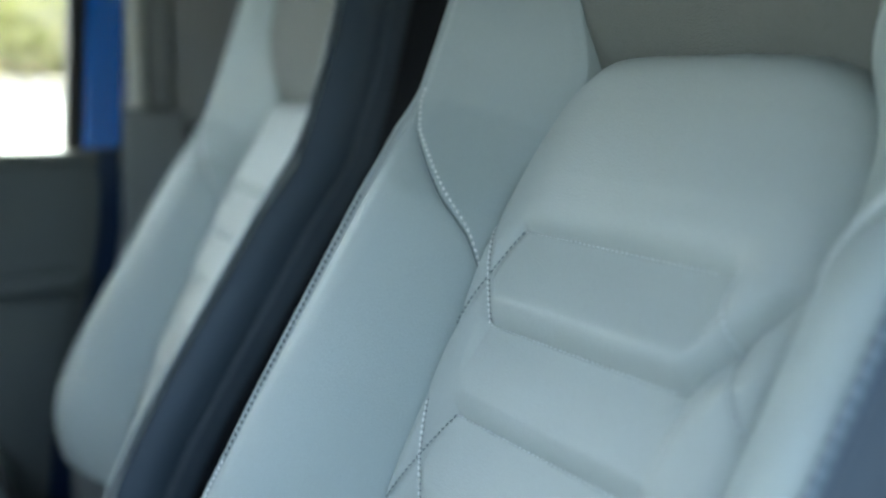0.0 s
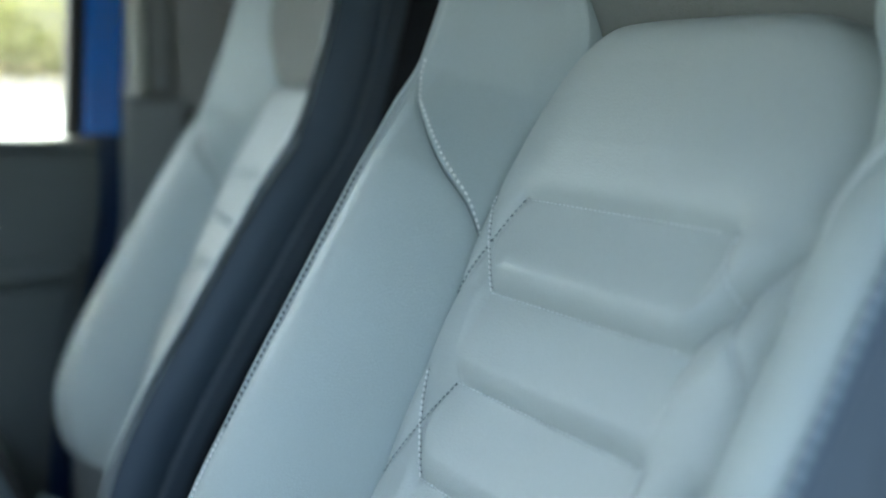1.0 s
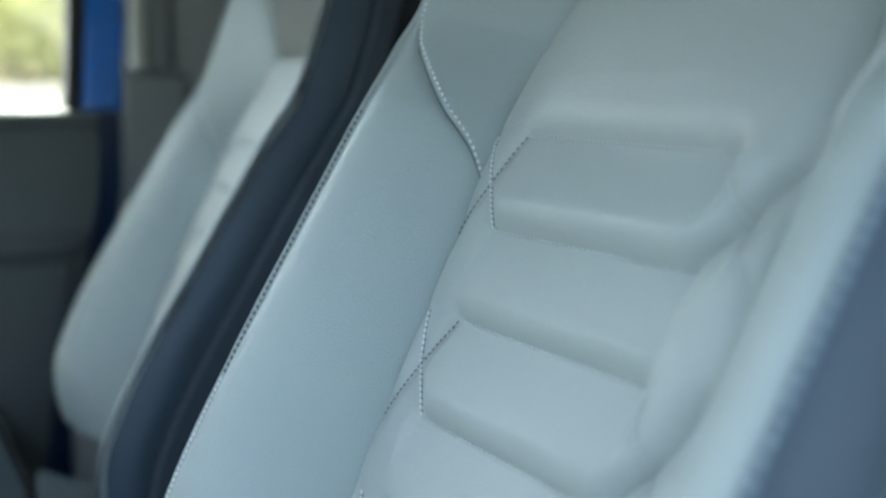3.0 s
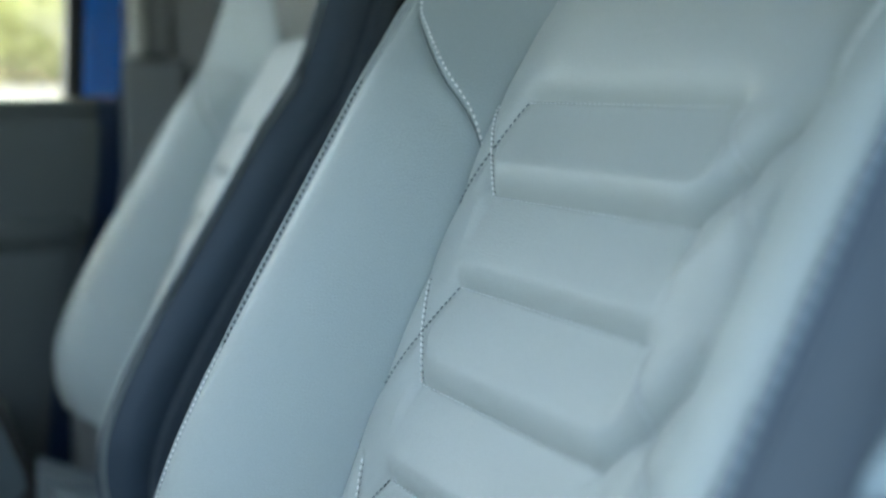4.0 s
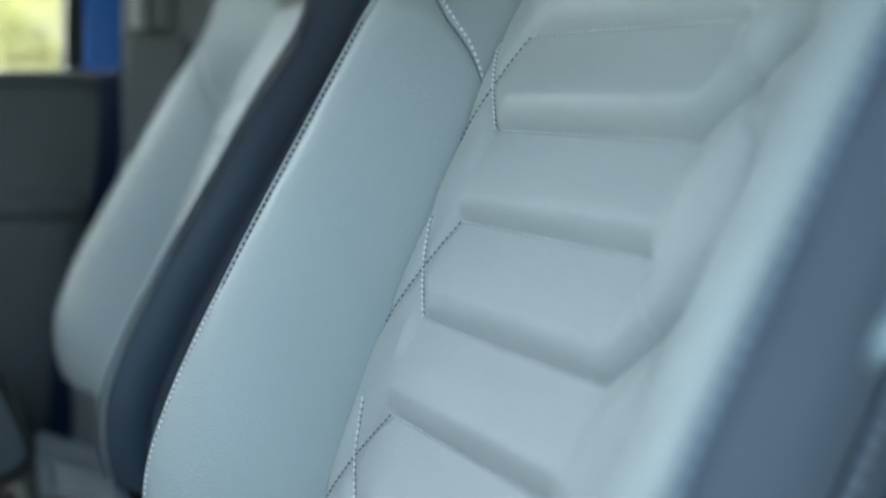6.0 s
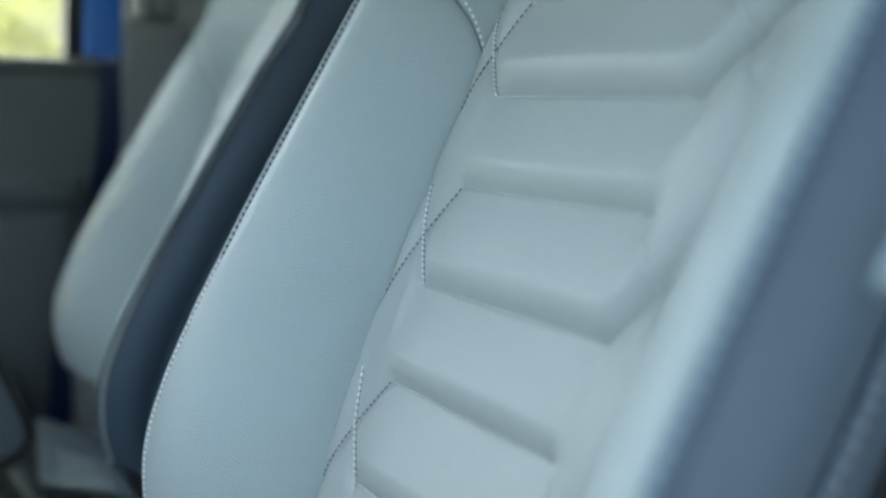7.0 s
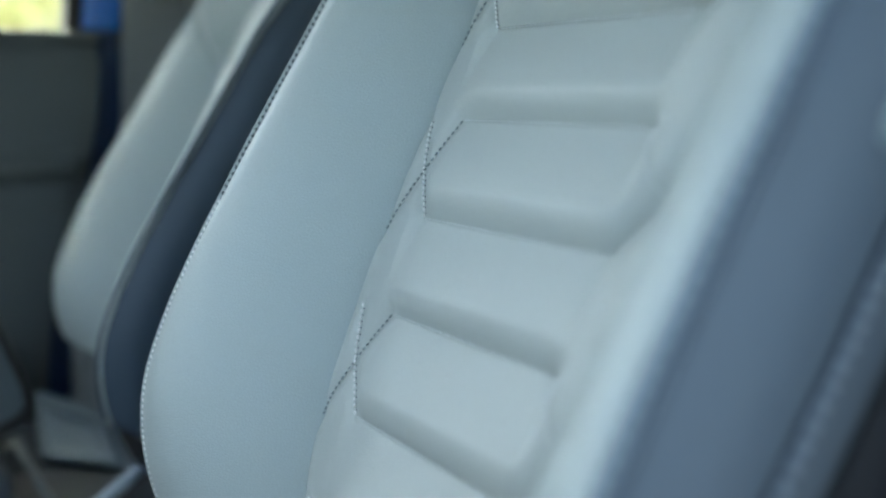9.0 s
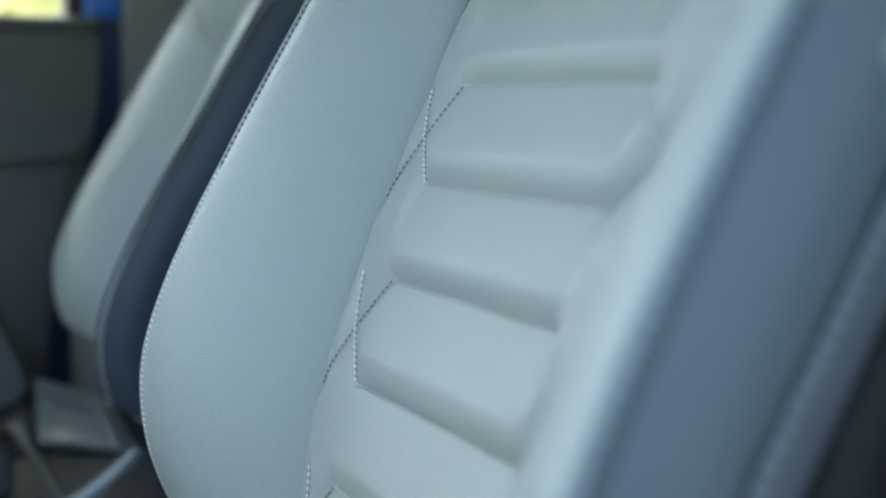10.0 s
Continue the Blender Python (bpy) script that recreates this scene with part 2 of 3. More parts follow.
def seg_dist(u, v, a, b):
    ax, ay = a
    dx, dy = b[0] - ax, b[1] - ay
    t = np.clip(((u - ax) * dx + (v - ay) * dy) / (dx * dx + dy * dy), 0, 1)
    return np.hypot(u - ax - t * dx, v - ay - t * dy)


def insert_half(v):
    return np.interp(v, [-0.42, -0.30, -0.24, -0.11, 0.05], [0.138, 0.152, 0.164, 0.166, 0.160])


def insert_w(u, v):
    """How far the quilted middle of the backrest stands out."""
    u, v = np.asarray(u, float), np.asarray(v, float)
    # rounded outline: top at 0.281, corners of 0.085
    qx, qy = np.abs(u) - (insert_half(v) - 0.085), v - (0.281 - 0.085)
    d = -(np.hypot(np.maximum(qx, 0), np.maximum(qy, 0)) + np.minimum(np.maximum(qx, qy), 0) - 0.085)
    roll = 0.024 * np.exp(-np.maximum(d, 0) / 0.0085) + 1.6 * np.maximum(-d, 0)
    pull = np.zeros_like(u + v)
    for a, b, k in SEAMS:
        dist = seg_dist(u, v, a, b)
        if k == 1.0 or (a[0] > 0 and b[1] > a[1]):
            # the pillow above a seam rolls in ever more steeply; from the seam down the leather rises gently
            over = (v - a[1]) * abs(b[0] - a[0]) > (u - a[0]) * (b[1] - a[1]) * np.sign(b[0] - a[0])
            deep, reach, below = (1.0, 0.0310, 0.054) if k == 1.0 else (0.85, 0.0250, 0.028)
            near = np.clip(1 - dist / reach, 0, 1) ** 3.5
            # the rise below keeps inside the ends of the seam
            ends = np.maximum(np.abs(u) - max(abs(a[0]), abs(b[0])), 0)
            far = np.clip(1 - np.hypot(dist / below, ends / 0.0150), 0, 1) ** 1.15
            fold = deep * np.where(over, near, far)
        elif a[0] > 0:
            fold = 0.15 * np.exp(-(dist / 0.0045) ** 1.1)
        else:
            fold = np.exp(-(dist / 0.0075) ** 1.4)
        pull = pull + fold ** 3
    pull = np.minimum(pull, 1) ** (1 / 3) * np.clip(d / 0.016, 0, 1) ** 0.7      # the quilting fades out at the crease
    back = np.interp(v, [-0.42, -0.35, -0.275, -0.206, -0.138, -0.09], [0.048, 0.030, 0.0145, 0.0050, 0.0015, 0.0])
    crown = 0.014 * np.clip((np.abs(u) - 0.03) / 0.12, 0, 1) ** 1.5 * np.clip((v - 0.13) / 0.09, 0, 1)
    rise = np.clip((u + np.interp(v, [-0.28, -0.10], [0.112, 0.130])) / 0.065, 0, 1)                   # the pillows are low beside the far crease and full in the middle
    full = 0.0030 + 0.0100 * rise * rise * (3 - 2 * rise) * (1 - 0.5 * np.clip((v - 0.18) / 0.06, 0, 1)) * (1 + 0.45 * np.exp(-((v - 0.085) / 0.04) ** 2))
    return full - (full + 0.0010) * pull - roll - back - crown


PROFILE_A = [0.0, 0.05, 0.14, 0.36, 0.58, 0.80, 0.93, 1.0]
PROFILE_B = [0.0, 0.17, 0.39, 0.75, 0.965, 1.045, 1.035, 0.955]
PROFILE_C = [0.0, 0.15, 0.35, 0.70, 0.92, 0.995, 1.0, 0.955]


def bolster_uw(s, v, side=-1):
    """The side cushion, from the crease (s = 0) to the piping (s = 1)."""
    a = sum(k * np.interp(s + o, np.linspace(0, 1, 8), PROFILE_A) for o, k in ((-0.05, 0.25), (0, 0.5), (0.05, 0.25)))
    b = sum(k * np.interp(s + o, np.linspace(0, 1, 8), PROFILE_B if side < 0 else PROFILE_C) for o, k in ((-0.05, 0.25), (0, 0.5), (0.05, 0.25)))
    flat = np.interp(s + 0 * v, np.linspace(0, 1, 8), [0, 0.06, 0.17, 0.43, 0.67, 0.90, 1.0, 0.99] if side < 0 else [0, 0.03, 0.08, 0.20, 0.38, 0.64, 0.92, 0.99])
    up_here = np.clip((v - 0.14) / 0.08, 0, 1)                 # the wing is flatter than the cushion below
    b = b + (flat - b) * (up_here if side < 0 else 0.25 * up_here)
    uc = smooth_interp(v, [-0.42, -0.26, -0.15, 0.18, 0.24, 0.275, 0.30, 0.45], [0.127, 0.139, 0.149, 0.150, 0.139, 0.121, 0.131, 0.165])
    wc = smooth_interp(v, [-0.4, 0.14, 0.20, 0.26, 0.31, 0.45], [-0.024, -0.024, -0.028, -0.024, 0.004, 0.034]) - np.interp(v, [-0.36, -0.28, -0.20], [0.022, 0.012, 0.0])
    up, wp = pipe_u(v), pipe_w(v)
    rise = np.maximum(wp - wc, 0.012)
    return uc + (up - uc) * a, wc + rise * b


def seam_v(s):
    return 0.076 + 0.150 * s + 0.0055 * np.sin(math.pi * np.clip(np.asarray(s) / 0.75, 0, 1))


def build_seat(at, turn, inner_flank, label, foot=-0.372):
    """A front seat; inner_flank: the side (1 or -1) that faces the middle of the cabin and has the narrower cloth strip; foot: where the backrest ends below."""
    seat = thing("bucket_seat", at, label, "car seat", group="front seats", turn=turn)
    # quilted middle
    us, vs = np.linspace(-0.168, 0.168, 200), np.linspace(foot - 0.028, 0.292, 440)
    uu, vv = np.meshgrid(us, vs)
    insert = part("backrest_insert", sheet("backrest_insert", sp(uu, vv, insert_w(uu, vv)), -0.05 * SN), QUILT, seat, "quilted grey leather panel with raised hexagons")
    # threads of each quilted row
    for k in range(4):
        rows = SEAMS[k * 10:(k + 1) * 10]
        for a, b, _ in rows:
            n = 40
            dark = a[0] < -0.0 and b[0] < a[0] and b[1] < a[1]
            cross = a[1] == b[1]
            sunk = a[0] > 0 and b[0] > a[0] and b[1] > a[1]      # these lie deep in their fold
            u, v = np.linspace(a[0], b[0], n), np.linspace(a[1], b[1], n)
            keep = np.abs(u) < 0.151
            if keep.sum() > 3:
                w = np.mean([insert_w(u[keep] + 0.0013 * math.cos(k8), v[keep] + 0.0013 * math.sin(k8)) for k8 in np.arange(8) * math.pi / 4], axis=0)
                line = sp(u[keep], v[keep], w)
                if cross:
                    part("quilt_stitching", stitches("quilt_stitching", line[:38], 0.0048, 0.0034, 0.00072, 0.0013 * SN), SOFT_THREAD, insert, "pale sewing thread")
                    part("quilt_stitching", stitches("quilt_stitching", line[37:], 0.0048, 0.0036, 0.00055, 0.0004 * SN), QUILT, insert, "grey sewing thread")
                    continue
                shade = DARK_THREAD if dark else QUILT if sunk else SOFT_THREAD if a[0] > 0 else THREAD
                part("quilt_stitching", stitches("quilt_stitching", line, 0.0048, 0.0036, 0.00080, 0.0018 * SN), shade, insert, "grey sewing thread" if dark or a[0] > 0 else "pale sewing thread")
                if not (dark or sunk):
                    tagged(part("punch_line", stitches("punch_line", line, 0.0048, 0.0014, 0.00048, 0.0003 * SN, start=1.0), CHANNEL, insert), kind="stuff")
    # head panel
    us, vs = np.linspace(-0.185, 0.185, 60), np.linspace(0.235, 0.52, 50)
    uu, vv = np.meshgrid(us, vs)
    ww = smooth_interp(vv, [0.2, 0.255, 0.285, 0.315, 0.36, 0.52], [-0.075, -0.052, -0.020, 0.005, 0.024, 0.06]) + 0.006 * np.cos(uu * 9)
    part("headrest_panel", sheet("headrest_panel", sp(uu, vv, ww), -0.06 * SN), BEIGE, seat, "warm grey grained leather head panel")
    for side in (-1, 1):
        ss = np.linspace(0, 1, 42)
        # lower side cushion up to the slanting seam
        q = np.linspace(0, 1, 150)
        s2, q2 = np.meshgrid(ss, q)
        v2 = foot + (seam_v(s2) - foot) * q2
        dip = 0.0050 * np.exp(-(seam_v(s2) - v2) / 0.0026)
        u2, w2 = bolster_uw(s2, v2, side)
        part("side_bolster", sheet("side_bolster", sp(side * u2, v2, w2 - dip), -0.03 * SN), LEATHER, seat)
        # upper wing
        q = np.linspace(0, 1, 90)
        s2, q2 = np.meshgrid(ss, q)
        v2 = seam_v(s2) + (0.45 - seam_v(s2)) * q2
        dip = 0.0050 * np.exp(-(v2 - seam_v(s2)) / 0.0022)
        u2, w2 = bolster_uw(s2, v2, side)
        wing = part("upper_wing", sheet("upper_wing", sp(side * u2, v2, w2 + 0.0008 - dip), -0.03 * SN), LEATHER, seat)
        # thick topstitch beside the slanting seam
        s1 = np.linspace(0.10, 0.97, 60)
        v1 = seam_v(s1) + 0.0074
        u1, w1 = bolster_uw(s1, v1, side)
        part("seam_topstitch", stitches("seam_topstitch", sp(side * u1, v1, w1 + 0.0008), 0.0054, 0.0038, 0.0012, 0.0006 * SN), THREAD, wing, "thick pale topstitching")
        s3 = np.linspace(0.04, 0.985, 60)
        u3, w3 = bolster_uw(s3, seam_v(s3), side)
        part("seam_line", tube("seam_line", sp(side * u3, seam_v(s3), w3 - 0.0028), 0.0008, 6), GROOVE, wing, "dark seam between two panels")
        # piping: outer cord, dark tape and its threads
        v1 = np.linspace(foot + 0.006, 0.446, 180)
        up, wp = pipe_u(v1), pipe_w(v1)
        tr = np.interp(v1, [-0.25, -0.10, -0.04, 0.12, 0.190, 0.222, 0.26], [0.0012, 0.0020, 0.0036, 0.0042, 0.0058, 0.0014, 0.0006])
        broad = side > 0 and side != inner_flank                 # the outer edge has the broad beaded tape
        if broad:
            tr = np.maximum(tr, 0.0040 * np.clip((0.30 - v1) / 0.08, 0.15, 1))
        n = 130
        cord = part("piping_cord", tube("piping_cord", sp(side * (up + 0.0016 + 1.75 * tr), v1, wp + (-0.0022 if broad else 0.0003)), 0.0019), CLOTH if side > 0 else LEATHER, seat)
        part("seam_tape", tube("seam_tape", sp(side * (up + tr), v1, (wp - 0.0022 + 0.2 * tr) if broad else (wp + 0.0009 - tr)), tr), BLUE_TAPE if broad else TAPE, seat, "grey seam tape under the piping")
        threads = sp(side * (up + 0.0010 + 1.1 * tr), v1, np.maximum(wp + 0.0010, wp - 0.0022 + 1.2 * tr + 0.0004)) if broad else sp(side * (up + 0.0006 + 0.85 * tr), v1, wp + 0.0011)
        if side > 0 and not broad:
            part("piping_stitching", stitches("piping_stitching", threads[:n], 0.0052, 0.0036, 0.0008), BEAD, cord, "grey edge stitching")
        elif not broad:
            part("piping_lip", tube("piping_lip", sp(side * (up - 0.0012), v1, wp - 0.0004), 0.0016), LEATHER, cord)
            cut = int(np.searchsorted(v1, -0.10))
            part("piping_stitching", stitches("piping_stitching", threads[:cut], 0.0046, 0.0032, 0.0009, skew=(0.35 * side, 0, 0)), THREAD, cord, "pale edge stitching")
            mid = int(np.searchsorted(v1, 0.13))
            part("piping_stitching", stitches("piping_stitching", threads[cut - 1:mid], 0.0054, 0.0036, 0.0012, skew=(0.9 * side, 0, 0)), CHANNEL, cord, "dark grey edge stitching")
            part("piping_stitching", stitches("piping_stitching", threads[mid:n], 0.0054, 0.0024, 0.0009), DULL_THREAD, cord, "dull grey edge stitching")
        else:
            part("piping_stitching", stitches("piping_stitching", threads[:n], 0.0086, 0.0062, 0.0028, skew=(0.35, 0, 0)), PALE_BEAD, cord, "grey edge stitching")
        # dark cloth flank, its welt and the black shell behind
        v1, k1 = np.linspace(foot, 0.45, 90), np.linspace(0, 1, 24)
        k2, v2 = np.meshgrid(k1, v1)
        wp = pipe_w(v2) - 0.007
        wb = smooth_interp(v2, [-0.40, -0.17, -0.08, 0.45], [0.012, 0.021, 0.008, -0.040])
        if side == inner_flank:
            wb = wp - 0.050
        wb = np.minimum(wb, wp - 0.01)
        u2 = pipe_u(v2) + 0.004 + (0.003 * (1 - k2) if broad else 0) + 0.010 * np.sin(k2 * math.pi * 0.85)
        part("side_panel", sheet("side_panel", sp(side * u2, v2, wp + (wb - wp) * k2), np.array([-side * 0.006, 0, 0])), CLOTH, seat, "slate cloth side panel")
        wl = wb[:, -1]
        ul = u2[:, -1]
        welt = part("side_welt", tube("side_welt", sp(side * (ul + 0.0015), v1, wl - 0.003), 0.0024), CLOTH, seat)
        part("welt_stitching", stitches("welt_stitching", sp(side * (ul + 0.0042), v1, wl - 0.0035), 0.0084, 0.0062, 0.0034), BEAD, welt)
        k2, v2 = np.meshgrid(np.linspace(0, 1, 4), v1)
        part("rear_trim_strip", sheet("rear_trim_strip", sp(side * (ul[:, None] + 0.0035 - 0.001 * k2), v2, wl[:, None] - 0.004 - 0.026 * k2), np.array([-side * 0.006, 0, 0])), STRIP, seat)
        k2, v2 = np.meshgrid(np.linspace(0, 1, 8), v1)
        w3 = wl[:, None] - 0.004 - (0.090 if side == inner_flank else 0.038) * k2
        part("rear_side_panel", sheet("rear_side_panel", sp(side * (ul[:, None] + 0.001 - 0.004 * k2), v2, w3), np.array([-side * 0.02, 0, 0])), SHELL, seat)
    # back shell
    bm = bmesh.new()
    rings = []
    for v, hw, w0, w1 in ((foot - 0.048, 0.20, -0.02, -0.085), (foot - 0.008, 0.228, -0.035, -0.10), (-0.2, 0.236, -0.034, -0.115), (0.1, 0.236, -0.05, -0.12), (0.3, 0.225, -0.075, -0.13), (0.44, 0.19, -0.08, -0.12), (0.52, 0.15, -0.03, -0.07)):
        ring = []
        for a in range(24):
            w = 2 * math.pi * a / 24
            cu, cw = math.cos(w), math.sin(w)
            uu = hw * math.copysign(abs(cu) ** 0.35, cu)
            ww = (w0 + w1) / 2 + (w0 - w1) / 2 * math.copysign(abs(cw) ** 0.5, cw)
            ring.append(bm.verts.new(sp(uu, v, ww).tolist()))
        rings.append(ring)
    for r0, r1 in zip(rings, rings[1:]):
        for k in range(24):
            f = bm.faces.new((r0[k], r0[(k + 1) % 24], r1[(k + 1) % 24], r1[k]))
            f.smooth = True
    bm.faces.new(rings[0][::-1])
    bm.faces.new(rings[-1])
    part("back_shell", bm, SHELL, seat, "black plastic back shell")
    # seat cushion: middle and two raised sides, on a black base
    y0, y1, zt = -0.62, -0.08, -0.455
    yy, uu = np.meshgrid(np.linspace(y0, y1, 60), np.linspace(-0.165, 0.165, 40), indexing="ij")
    edge = 0.03 * np.exp(-(0.165 - np.abs(uu)) / 0.01) + 0.05 * np.exp(-(yy - y0) / 0.02)
    zz = zt + 0.02 * (y1 - yy) / 0.5 - edge
    part("cushion_middle", sheet("cushion_middle", np.stack([uu, yy, zz], -1), (0, 0, -0.09)), SEATCLOTH, seat, "charcoal cloth cushion middle")
    for side in (-1, 1):
        yy, kk = np.meshgrid(np.linspace(y0, y1 - 0.02, 60), np.linspace(0, 1, 30), indexing="ij")
        u2 = side * (0.130 + 0.130 * kk)
        zz = zt - 0.02 + (0.060 if side < 0 else 0.045) * np.sin(np.pi * np.clip(kk * 0.62 + 0.03, 0, 1)) ** 0.9 + 0.02 * (y1 - yy) / 0.5 - 0.05 * np.exp(-(yy - y0) / 0.02)
        bolster = part("cushion_bolster", sheet("cushion_bolster", np.stack([u2, yy, zz], -1), (0, 0, -0.09)), SEATCLOTH, seat)
        y1s = np.linspace(y0 + 0.03, y1 - 0.04, 40)
        part("cushion_piping", tube("cushion_piping", np.stack([np.full(40, side * 0.250), y1s, zt + (0.034 if side < 0 else 0.020) + 0.02 * (y1 - y1s) / 0.5], -1), 0.0055), CUSHION, bolster)
    part("seat_base", box(-0.245, 0.245, y0 + 0.05, y1 + 0.12, -0.72, zt - 0.09, 0.03), SHELL, seat, "black plastic seat base")
    return seat


near_seat = build_seat(SEAT_AT, 0.0, -1, "grey leather front car seat with quilted backrest and pale stitching")
build_seat((-0.84, SEAT_AT[1] + 0.062, SEAT_AT[2] - 0.05), -5.0, 1, "grey leather front car seat beside the closed blue door", foot=-0.330)

# release lever beside the near seat's flank
lever = tube("release_lever", [(0.306, -0.092, 0.004), (0.307, -0.086, 0.010), (0.309, -0.078, 0.019), (0.314, -0.034, 0.073), (0.320, 0.026, 0.148), (0.30, 0.05, 0.18), (0.22, 0.10, 0.20)],
             [0.002, 0.005, 0.0065, 0.0068, 0.0068, 0.0068, 0.0068], sides=14)
part("release_lever", lever, LEVER, near_seat, "pale grey rounded lever")

# dark bag lying on the far seat's cushion
bag = thing("bag", (-0.84, 0.0, 0.727), "charcoal canvas bag with grey side pocket on the seat cushion", "bag")
part("bag_body", box(-0.17, 0.03, -0.26, 0.16, 0.0, 0.055, 0.02, 4), NAVY, bag)
flap_edge = [(-0.30, 0.085), (0.10, 0.100), (0.150, 0.112), (0.172, 0.119), (0.185, 0.135), (0.178, 0.160), (0.160, 0.212), (0.128, 0.290), (-0.30, 0.31)]
flap = part("bag_flap", slab(flap_edge, -0.035, 0.020, 0.010), ROLL, bag, "stiff slate flap")
part("flap_binding", tube("flap_binding", [(0.014, y, z) for y, z in flap_edge[:-1]], 0.0075, 8), RUBBER, flap, "black edge binding")
# padded pocket: four corners, dished in the middle, with a raised rim
k1 = np.linspace(0, 1, 26)
ka, kb = np.meshgrid(k1, k1)
c00, c10, c11, c01 = np.array([-0.262, 0.228, 0.070]), np.array([-0.160, 0.318, 0.046]), np.array([-0.092, 0.330, -0.012]), np.array([-0.178, 0.216, -0.004])
pocket = ((1 - ka) * (1 - kb))[..., None] * c00 + (ka * (1 - kb))[..., None] * c10 + (ka * kb)[..., None] * c11 + ((1 - ka) * kb)[..., None] * c01
rim = np.minimum(np.minimum(ka, 1 - ka), np.minimum(kb, 1 - kb))
out = 0.016 * (np.exp(-((rim - 0.13) / 0.09) ** 2) - 0.8 * np.exp(-rim / 0.04))
pocket = pocket + out[..., None] * np.array([0.80, -0.45, 0.40])
part("side_pocket", sheet("side_pocket", pocket, (-0.03, 0.01, 0.0)), POUCH, bag, "grey padded side pocket")
part("bag_strap", tube("bag_strap", [(0.045, 0.345, 0.078), (0.091, 0.303, 0.061), (0.128, 0.262, 0.049), (0.163, 0.217, 0.036), (0.200, 0.13, 0.022)], 0.014, 10, squash=0.5), BELT, bag, "blue-grey webbing strap")
part("carry_handle", tube("carry_handle", [(-0.085, 0.165, 0.050), (-0.054, 0.175, 0.070), (-0.004, 0.190, 0.038), (0.048, 0.208, -0.001), (0.080, 0.222, -0.012)], 0.010, 10, squash=0.5), ROLL, bag, "dark webbing handle")

# ---- the van's cabin ----
Z0 = EYE_Z
FX = -1.22                                                    # inner face of the far side


def structure(name, bm, mat, label, category):
    ob = part(name, bm, mat, None)
    return tagged(ob, label, category, kind="structure")


structure("floor", box(-1.36, 0.45, -1.1, 2.2, 0.42, 0.48, 0.01), CARPET, "charcoal carpet on the cabin floor", "floor")
structure("roof", box(-1.36, 0.46, -0.46, 2.26, 1.901, 1.95, 0.01), BLUE, "blue painted van roof", "roof")
structure("ceiling", box(-1.20, 0.338, -0.45, 2.195, 1.77, 1.899, 0.02), ROOFING, "pale grey felt headliner", "ceiling")
structure("wall_rear", box(-1.36, 0.42, 2.2, 2.26, 0.42, 1.95, 0.01), TRIM_LOW, "dark trim wall behind the seats", "wall")
structure("wall_far_rear", box(FX - 0.14, FX - 0.02, 0.50, 2.2, 0.42, 1.899, 0.01), SIDEWALL, "grey trim on the far side wall", "wall")
# two added walls out of view: a dark one cuts side light, a pale one bounces front light
structure("wall_unseen_side", box(2.2, 2.5, -8.99, 8, 0.0, 1.3, 0.02), RENDERED, "unseen dark wall added to cut light from beside the van", "wall")
structure("wall_unseen_front", box(-20, 2.7, -9.3, -9.0, 0.0, 1.8, 0.02), PALE_WALL, "unseen pale wall added to bounce light from ahead", "wall")
# header out of view, set low to block sky light through the doorway
structure("trim_door_header", box(0.34, 0.42, -0.45, 0.48, 1.56, 1.899, 0.02), TRIM, "unseen grey trim hung low over the doorway to cut light", "trim")
# unseen near wall, with a window opening added to brighten the far seat's flank
structure("wall_near_rear", box(0.36, 0.46, 0.48, 2.2, 0.42, 1.22, 0.01), TRIM, "dark grey trim under the rear side window", "wall")
structure("wall_near_rear_upper", box(0.36, 0.46, 0.48, 2.2, 1.72, 1.899, 0.01), TRIM, "dark grey trim over the rear side window", "wall")
structure("trim_near_pillar", box(0.36, 0.46, 0.48, 0.60, 1.222, 1.718, 0.01), TRIM, "dark grey pillar behind the open door", "pillar")
structure("trim_near_rear_pillar", box(0.36, 0.46, 2.05, 2.2, 1.222, 1.718, 0.01), TRIM, "dark grey rear pillar", "pillar")
near_pane = structure("window_unseen", box(0.40, 0.404, 0.602, 2.048, 1.222, 1.718), GLASS, "unseen rear side window added to light the far seat", "window")
near_pane.visible_shadow = False

# far door: trim with sill, ledge and armrest, glass, seal and painted frame
door = thing("door_1", (FX, 0.001, Z0 - 0.665), "closed blue vehicle door with dark grey inner trim", "door", kind="structure")
H = 0.66                                                      # the door's own zero lies this far under the eye
trim_edge = [(-0.80, H - 0.115), (0.368, H - 0.115), (0.372, H - 0.16), (0.366, H - 0.24), (0.350, H - 0.32), (0.318, H - 0.44), (0.278, H - 0.58), (0.262, H - 0.72), (0.255, H - 0.9), (-0.80, H - 0.9)]
part("door_trim", slab(trim_edge, -0.06, 0.0, 0.012), TRIM, door)
part("sill_cap", box(-0.045, 0.012, -0.80, 0.372, H - 0.135, H - 0.112, 0.009), TRIM, door)
part("upper_ledge", box(-0.01, 0.022, -0.80, 0.335, H - 0.335, H - 0.300, 0.012), TRIM, door)
part("lower_pocket", slab([(-0.80, H - 0.345), (0.322, H - 0.345), (0.262, H - 0.60), (0.250, H - 0.88), (-0.80, H - 0.88)], -0.01, 0.010, 0.008), TRIM, door)
part("armrest", box(-0.01, 0.105, -0.55, 0.205, H - 0.665, H - 0.565, 0.03, 4), TRIM, door, "grey padded door armrest")
